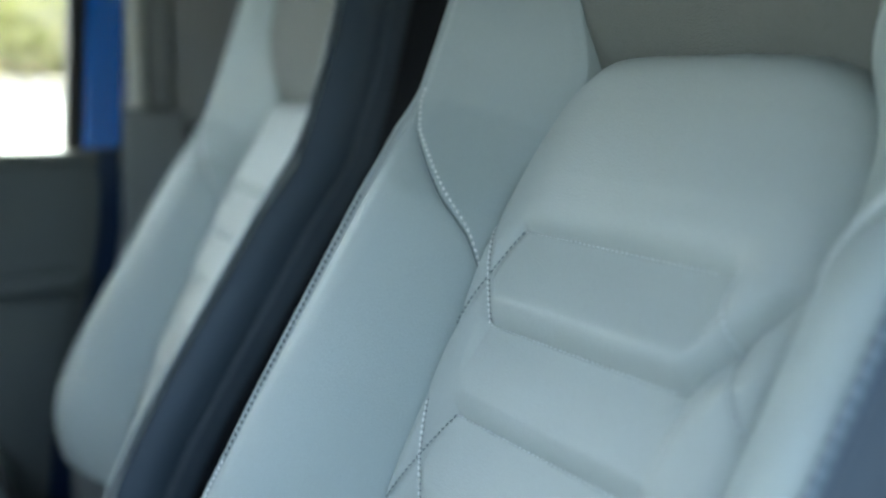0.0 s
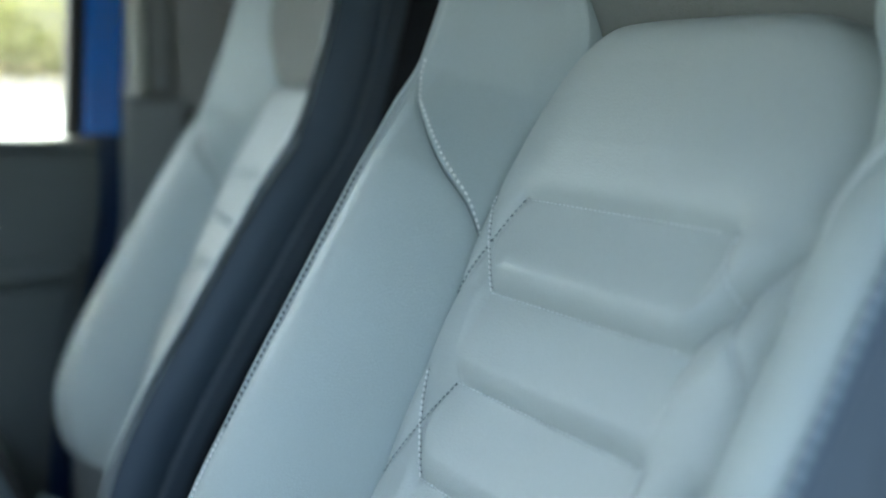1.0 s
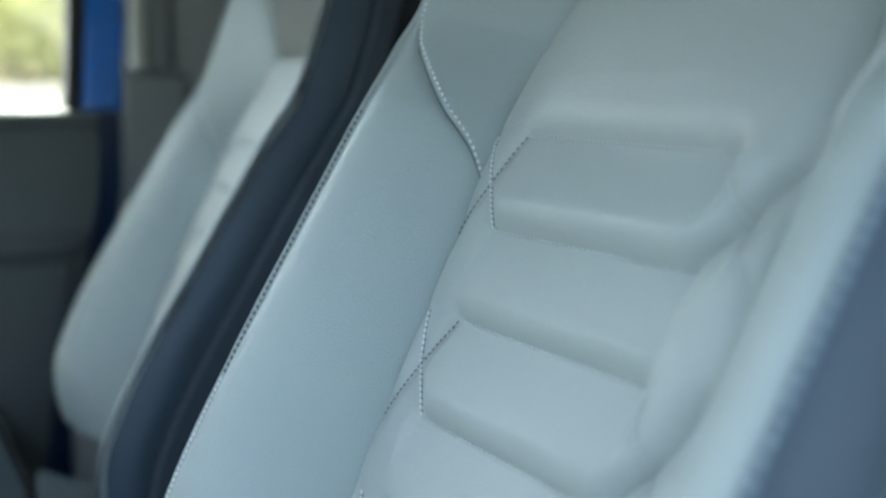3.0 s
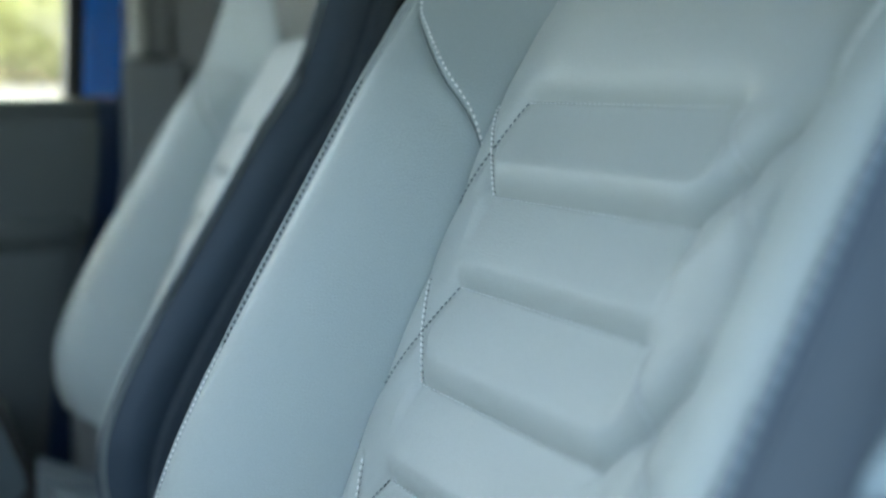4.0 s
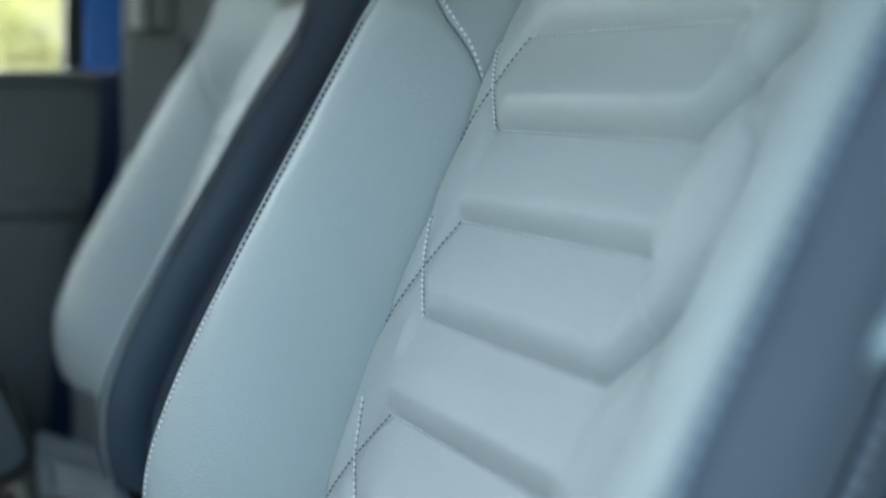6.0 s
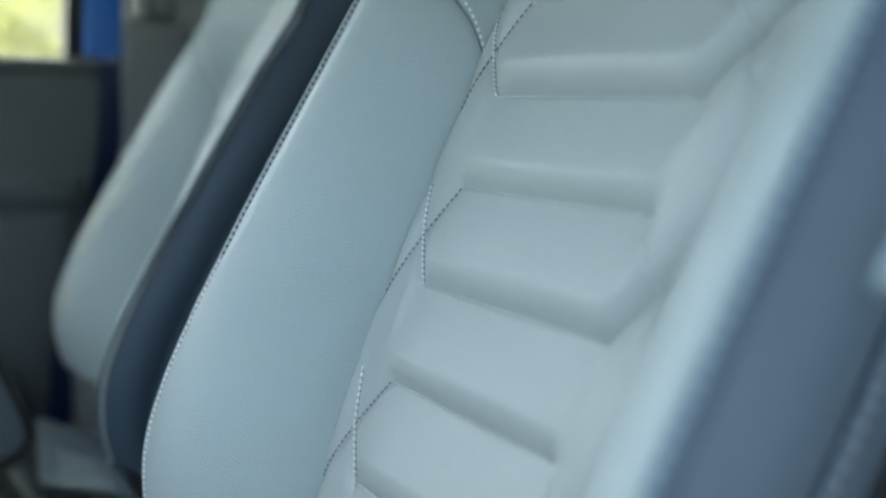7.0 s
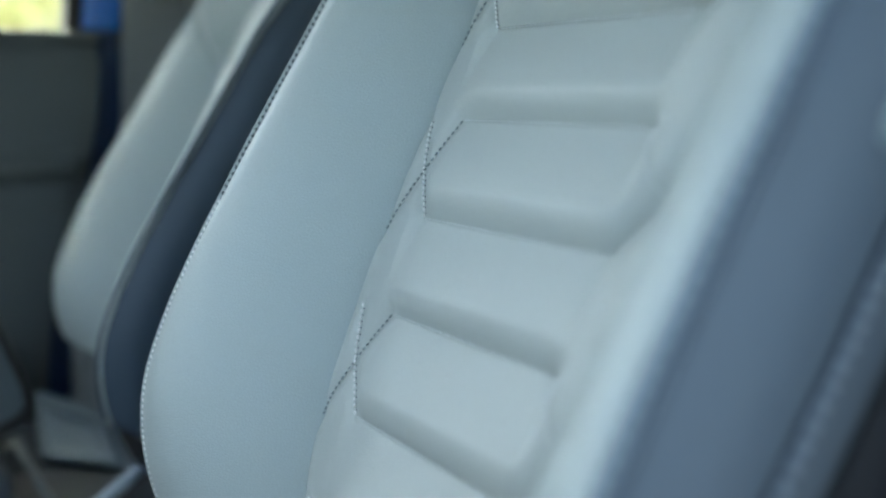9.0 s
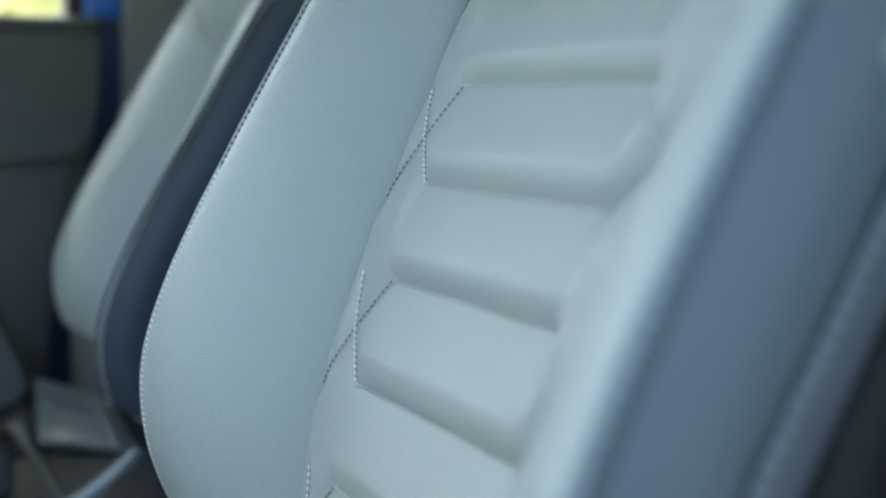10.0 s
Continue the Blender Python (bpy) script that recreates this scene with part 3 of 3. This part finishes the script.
part("armrest_base", box(-0.01, 0.085, -0.55, 0.19, H - 0.72, H - 0.668, 0.02), SHELL, door)
# recessed door edge; its navy paints in the shade of the gap
part("door_edge", slab([(0.372, H - 0.113), (0.412, H - 0.113), (0.410, H - 0.24), (0.392, H - 0.34), (0.352, H - 0.46), (0.312, H - 0.60), (0.30, H - 0.9), (0.257, H - 0.9), (0.264, H - 0.72), (0.280, H - 0.58), (0.320, H - 0.44), (0.352, H - 0.32), (0.368, H - 0.24), (0.374, H - 0.16)], -0.09, -0.030), SHADED_BLUE, door, "blue painted door edge with shade in its colour")
part("window_frame", slab([(0.352, H - 0.112), (0.413, H - 0.112), (0.425, H + 0.12), (0.436, H + 0.40), (0.371, H + 0.40), (0.368, H + 0.12)], -0.075, -0.012, 0.01), BLUE, door, "blue painted window frame")
part("window_seal", slab([(0.326, H - 0.113), (0.351, H - 0.112), (0.367, H + 0.12), (0.370, H + 0.40), (0.350, H + 0.40), (0.345, H + 0.12)], -0.06, -0.018, 0.004), RUBBER, door)
part("window_frame", box(-0.075, -0.012, -0.80, 0.371, H + 0.402, H + 0.45, 0.01), BLUE, door)
part("window_frame", box(-0.075, -0.012, -0.86, -0.802, H - 0.9, H + 0.45, 0.01), BLUE, door)
glass = part("window_pane", box(-0.048, -0.044, -0.80, 0.34, H - 0.13, H + 0.40), GLASS, door)
glass.visible_shadow = False
part("outer_skin", box(-0.13, -0.09, -0.86, 0.40, H - 0.95, H - 0.14, 0.02), BLUE, door)

# pillar behind the far door
structure("wall_far_body", box(FX - 0.20, FX - 0.134, 0.41, 0.56, 0.42, 1.899, 0.01), BLUE, "blue painted body side behind the door", "wall")
structure("trim_pillar_upper", box(FX - 0.13, FX + 0.012, 0.428, 0.452, Z0 - 0.055, 1.899, 0.01), PILLAR, "warm grey pillar trim beside the door", "pillar")
structure("trim_pillar_cover", box(FX - 0.13, FX - 0.004, 0.4525, 0.499, Z0 - 0.055, 1.899, 0.012), COVER, "grey pillar trim cover", "pillar")
structure("trim_pillar_lower", slab([(0.416, Z0 - 0.057), (0.519, Z0 - 0.057), (0.519, 0.48), (0.303, 0.48), (0.303, Z0 - 0.90), (0.315, Z0 - 0.60), (0.355, Z0 - 0.46), (0.395, Z0 - 0.34), (0.413, Z0 - 0.24)], FX - 0.13, FX - 0.006, 0.01), COVER, "grey lower pillar trim", "pillar")
structure("trim_rear_lower", box(FX - 0.13, FX + 0.002, 0.522, 2.19, 0.48, Z0 - 0.075, 0.02), TRIM_LOW, "charcoal lower side trim", "trim")

# near door, swung open ahead of the camera: unseen, added to shade the seats from front right
near_door = thing("door_unseen", (0.47, -0.62, 0.45), "unseen open blue door added to block light from front right", "door", kind="structure", turn=-65.0)
part("door_trim", slab([(0.0, 0.0), (1.02, 0.0), (1.05, 0.20), (1.05, 0.88), (0.0, 0.88)], -0.06, -0.01, 0.012), TRIM, near_door)
part("outer_skin", slab([(0.0, -0.02), (1.02, -0.02), (1.06, 0.20), (1.06, 0.87), (0.0, 0.87)], 0.0, 0.05), BLUE, near_door)
part("armrest", box(-0.13, -0.062, 0.20, 0.80, 0.42, 0.50, 0.025, 4), TRIM, near_door, "grey padded door armrest")
part("window_frame", slab([(0.99, 0.882), (1.05, 0.882), (1.03, 1.40), (0.97, 1.40)], -0.03, 0.03), BLUE, near_door)
part("window_frame", slab([(0.0, 0.882), (0.06, 0.882), (0.46, 1.36), (0.40, 1.40)], -0.03, 0.03), BLUE, near_door)
part("window_frame", box(-0.03, 0.03, 0.402, 1.03, 1.402, 1.45, 0.01), BLUE, near_door)
near_glass = part("window_pane", slab([(0.062, 0.882), (0.985, 0.882), (0.968, 1.40), (0.462, 1.36)], -0.002, 0.002), GLASS, near_door)
near_glass.visible_shadow = False

# front of the cabin, behind the camera: unseen, sized to cut low light from ahead
structure("trim_dashboard", box(-1.30, 0.40, -1.15, -0.72, 0.48, 1.44, 0.19, 6), DASH, "dark dashboard under the windscreen", "dashboard")
# added block over the footwell, against sunlight bounced off the floor
structure("trim_shade_lower", box(-1.30, 0.40, -0.72, -0.42, 0.48, 1.12, 0.08, 4), DASH, "unseen dark block added to stop light from the floor", "dashboard")
# added block that keeps windscreen light off the far seat
structure("trim_shade_cowl", box(-1.28, -0.54, -0.98, -0.64, 1.25, 1.75, 0.10, 5), DASH, "unseen dark block added to shade the far seat", "dashboard")
for x in (-1.31, 0.40):
    structure("trim_front_pillar", slab([(-1.00, 1.46), (-0.92, 1.46), (-0.47, 1.90), (-0.55, 1.90)], x - 0.03, x + 0.03), TRIM, "grey windscreen pillar", "pillar")

# ---- outside ----
structure("ground", box(-400, 400, -400, 400, -0.2, 0.0), ASPHALT, "dark asphalt yard", "ground")
structure("pavement", box(-62.0, -2.6, -80, 120, -0.1, 0.06, 0.02), CONCRETE, "pale sunlit concrete pavement beside the van", "pavement")


def hedge_tree(at, height, spread, seed):
    rng = np.random.RandomState(seed)
    tree = thing("tree", at, "leafy green tree in sunlight", "tree", group="trees beyond the yard")
    part("trunk", tube("trunk", [(0, 0, 0), (0.05, 0.03, height * 0.3), (0.0, 0.1, height * 0.7)], [0.4, 0.3, 0.1], 10), BARK, tree)
    for k in range(5):
        a = rng.uniform(0, 6.28)
        h = height * rng.uniform(0.25, 0.6)
        part("limb", tube("limb", [(0, 0, h), (math.cos(a) * spread * 0.35, math.sin(a) * spread * 0.35, h + height * 0.12), (math.cos(a) * spread * 0.7, math.sin(a) * spread * 0.7, h + height * 0.28)], [0.06, 0.04, 0.012], 6), BARK, tree)
    verts, faces = [], []
    n = 2200
    for k in range(n):
        clump = k % 40
        r2 = np.random.RandomState(seed * 100 + clump)
        c = r2.normal(0, 1, 3)
        c = c / np.linalg.norm(c) * r2.uniform(0.4, 1.0) * np.array([spread, spread, height * 0.45]) + np.array([0, 0, height * 0.55])
        p = c + rng.normal(0, 0.20 * spread, 3)
        if p[2] < 0.05:
            continue
        d = rng.normal(0, 1, (2, 3))
        d0 = d[0] / np.linalg.norm(d[0])
        d1 = np.cross(d0, d[1])
        d1 /= np.linalg.norm(d1)
        L = rng.uniform(0.25, 0.5)
        i = len(verts)
        verts += [p - d0 * L, p + d1 * L * 0.45 + d0 * L * 0.1, p + d0 * L, p - d1 * L * 0.45 + d0 * L * 0.1]
        faces.append((i, i + 1, i + 2, i + 3))
    part("crown", mesh("crown", verts, faces, False), LEAF, tree)


for i, (y, x, h) in enumerate([(-6, -66, 14.0), (0.5, -69, 16.0), (7, -65, 13.0), (13.5, -68, 17.0), (20, -66, 14.0), (27, -70, 16.0), (34, -67, 15.0)]):
    hedge_tree((x, y, 0), h, 5.0, i + 3)
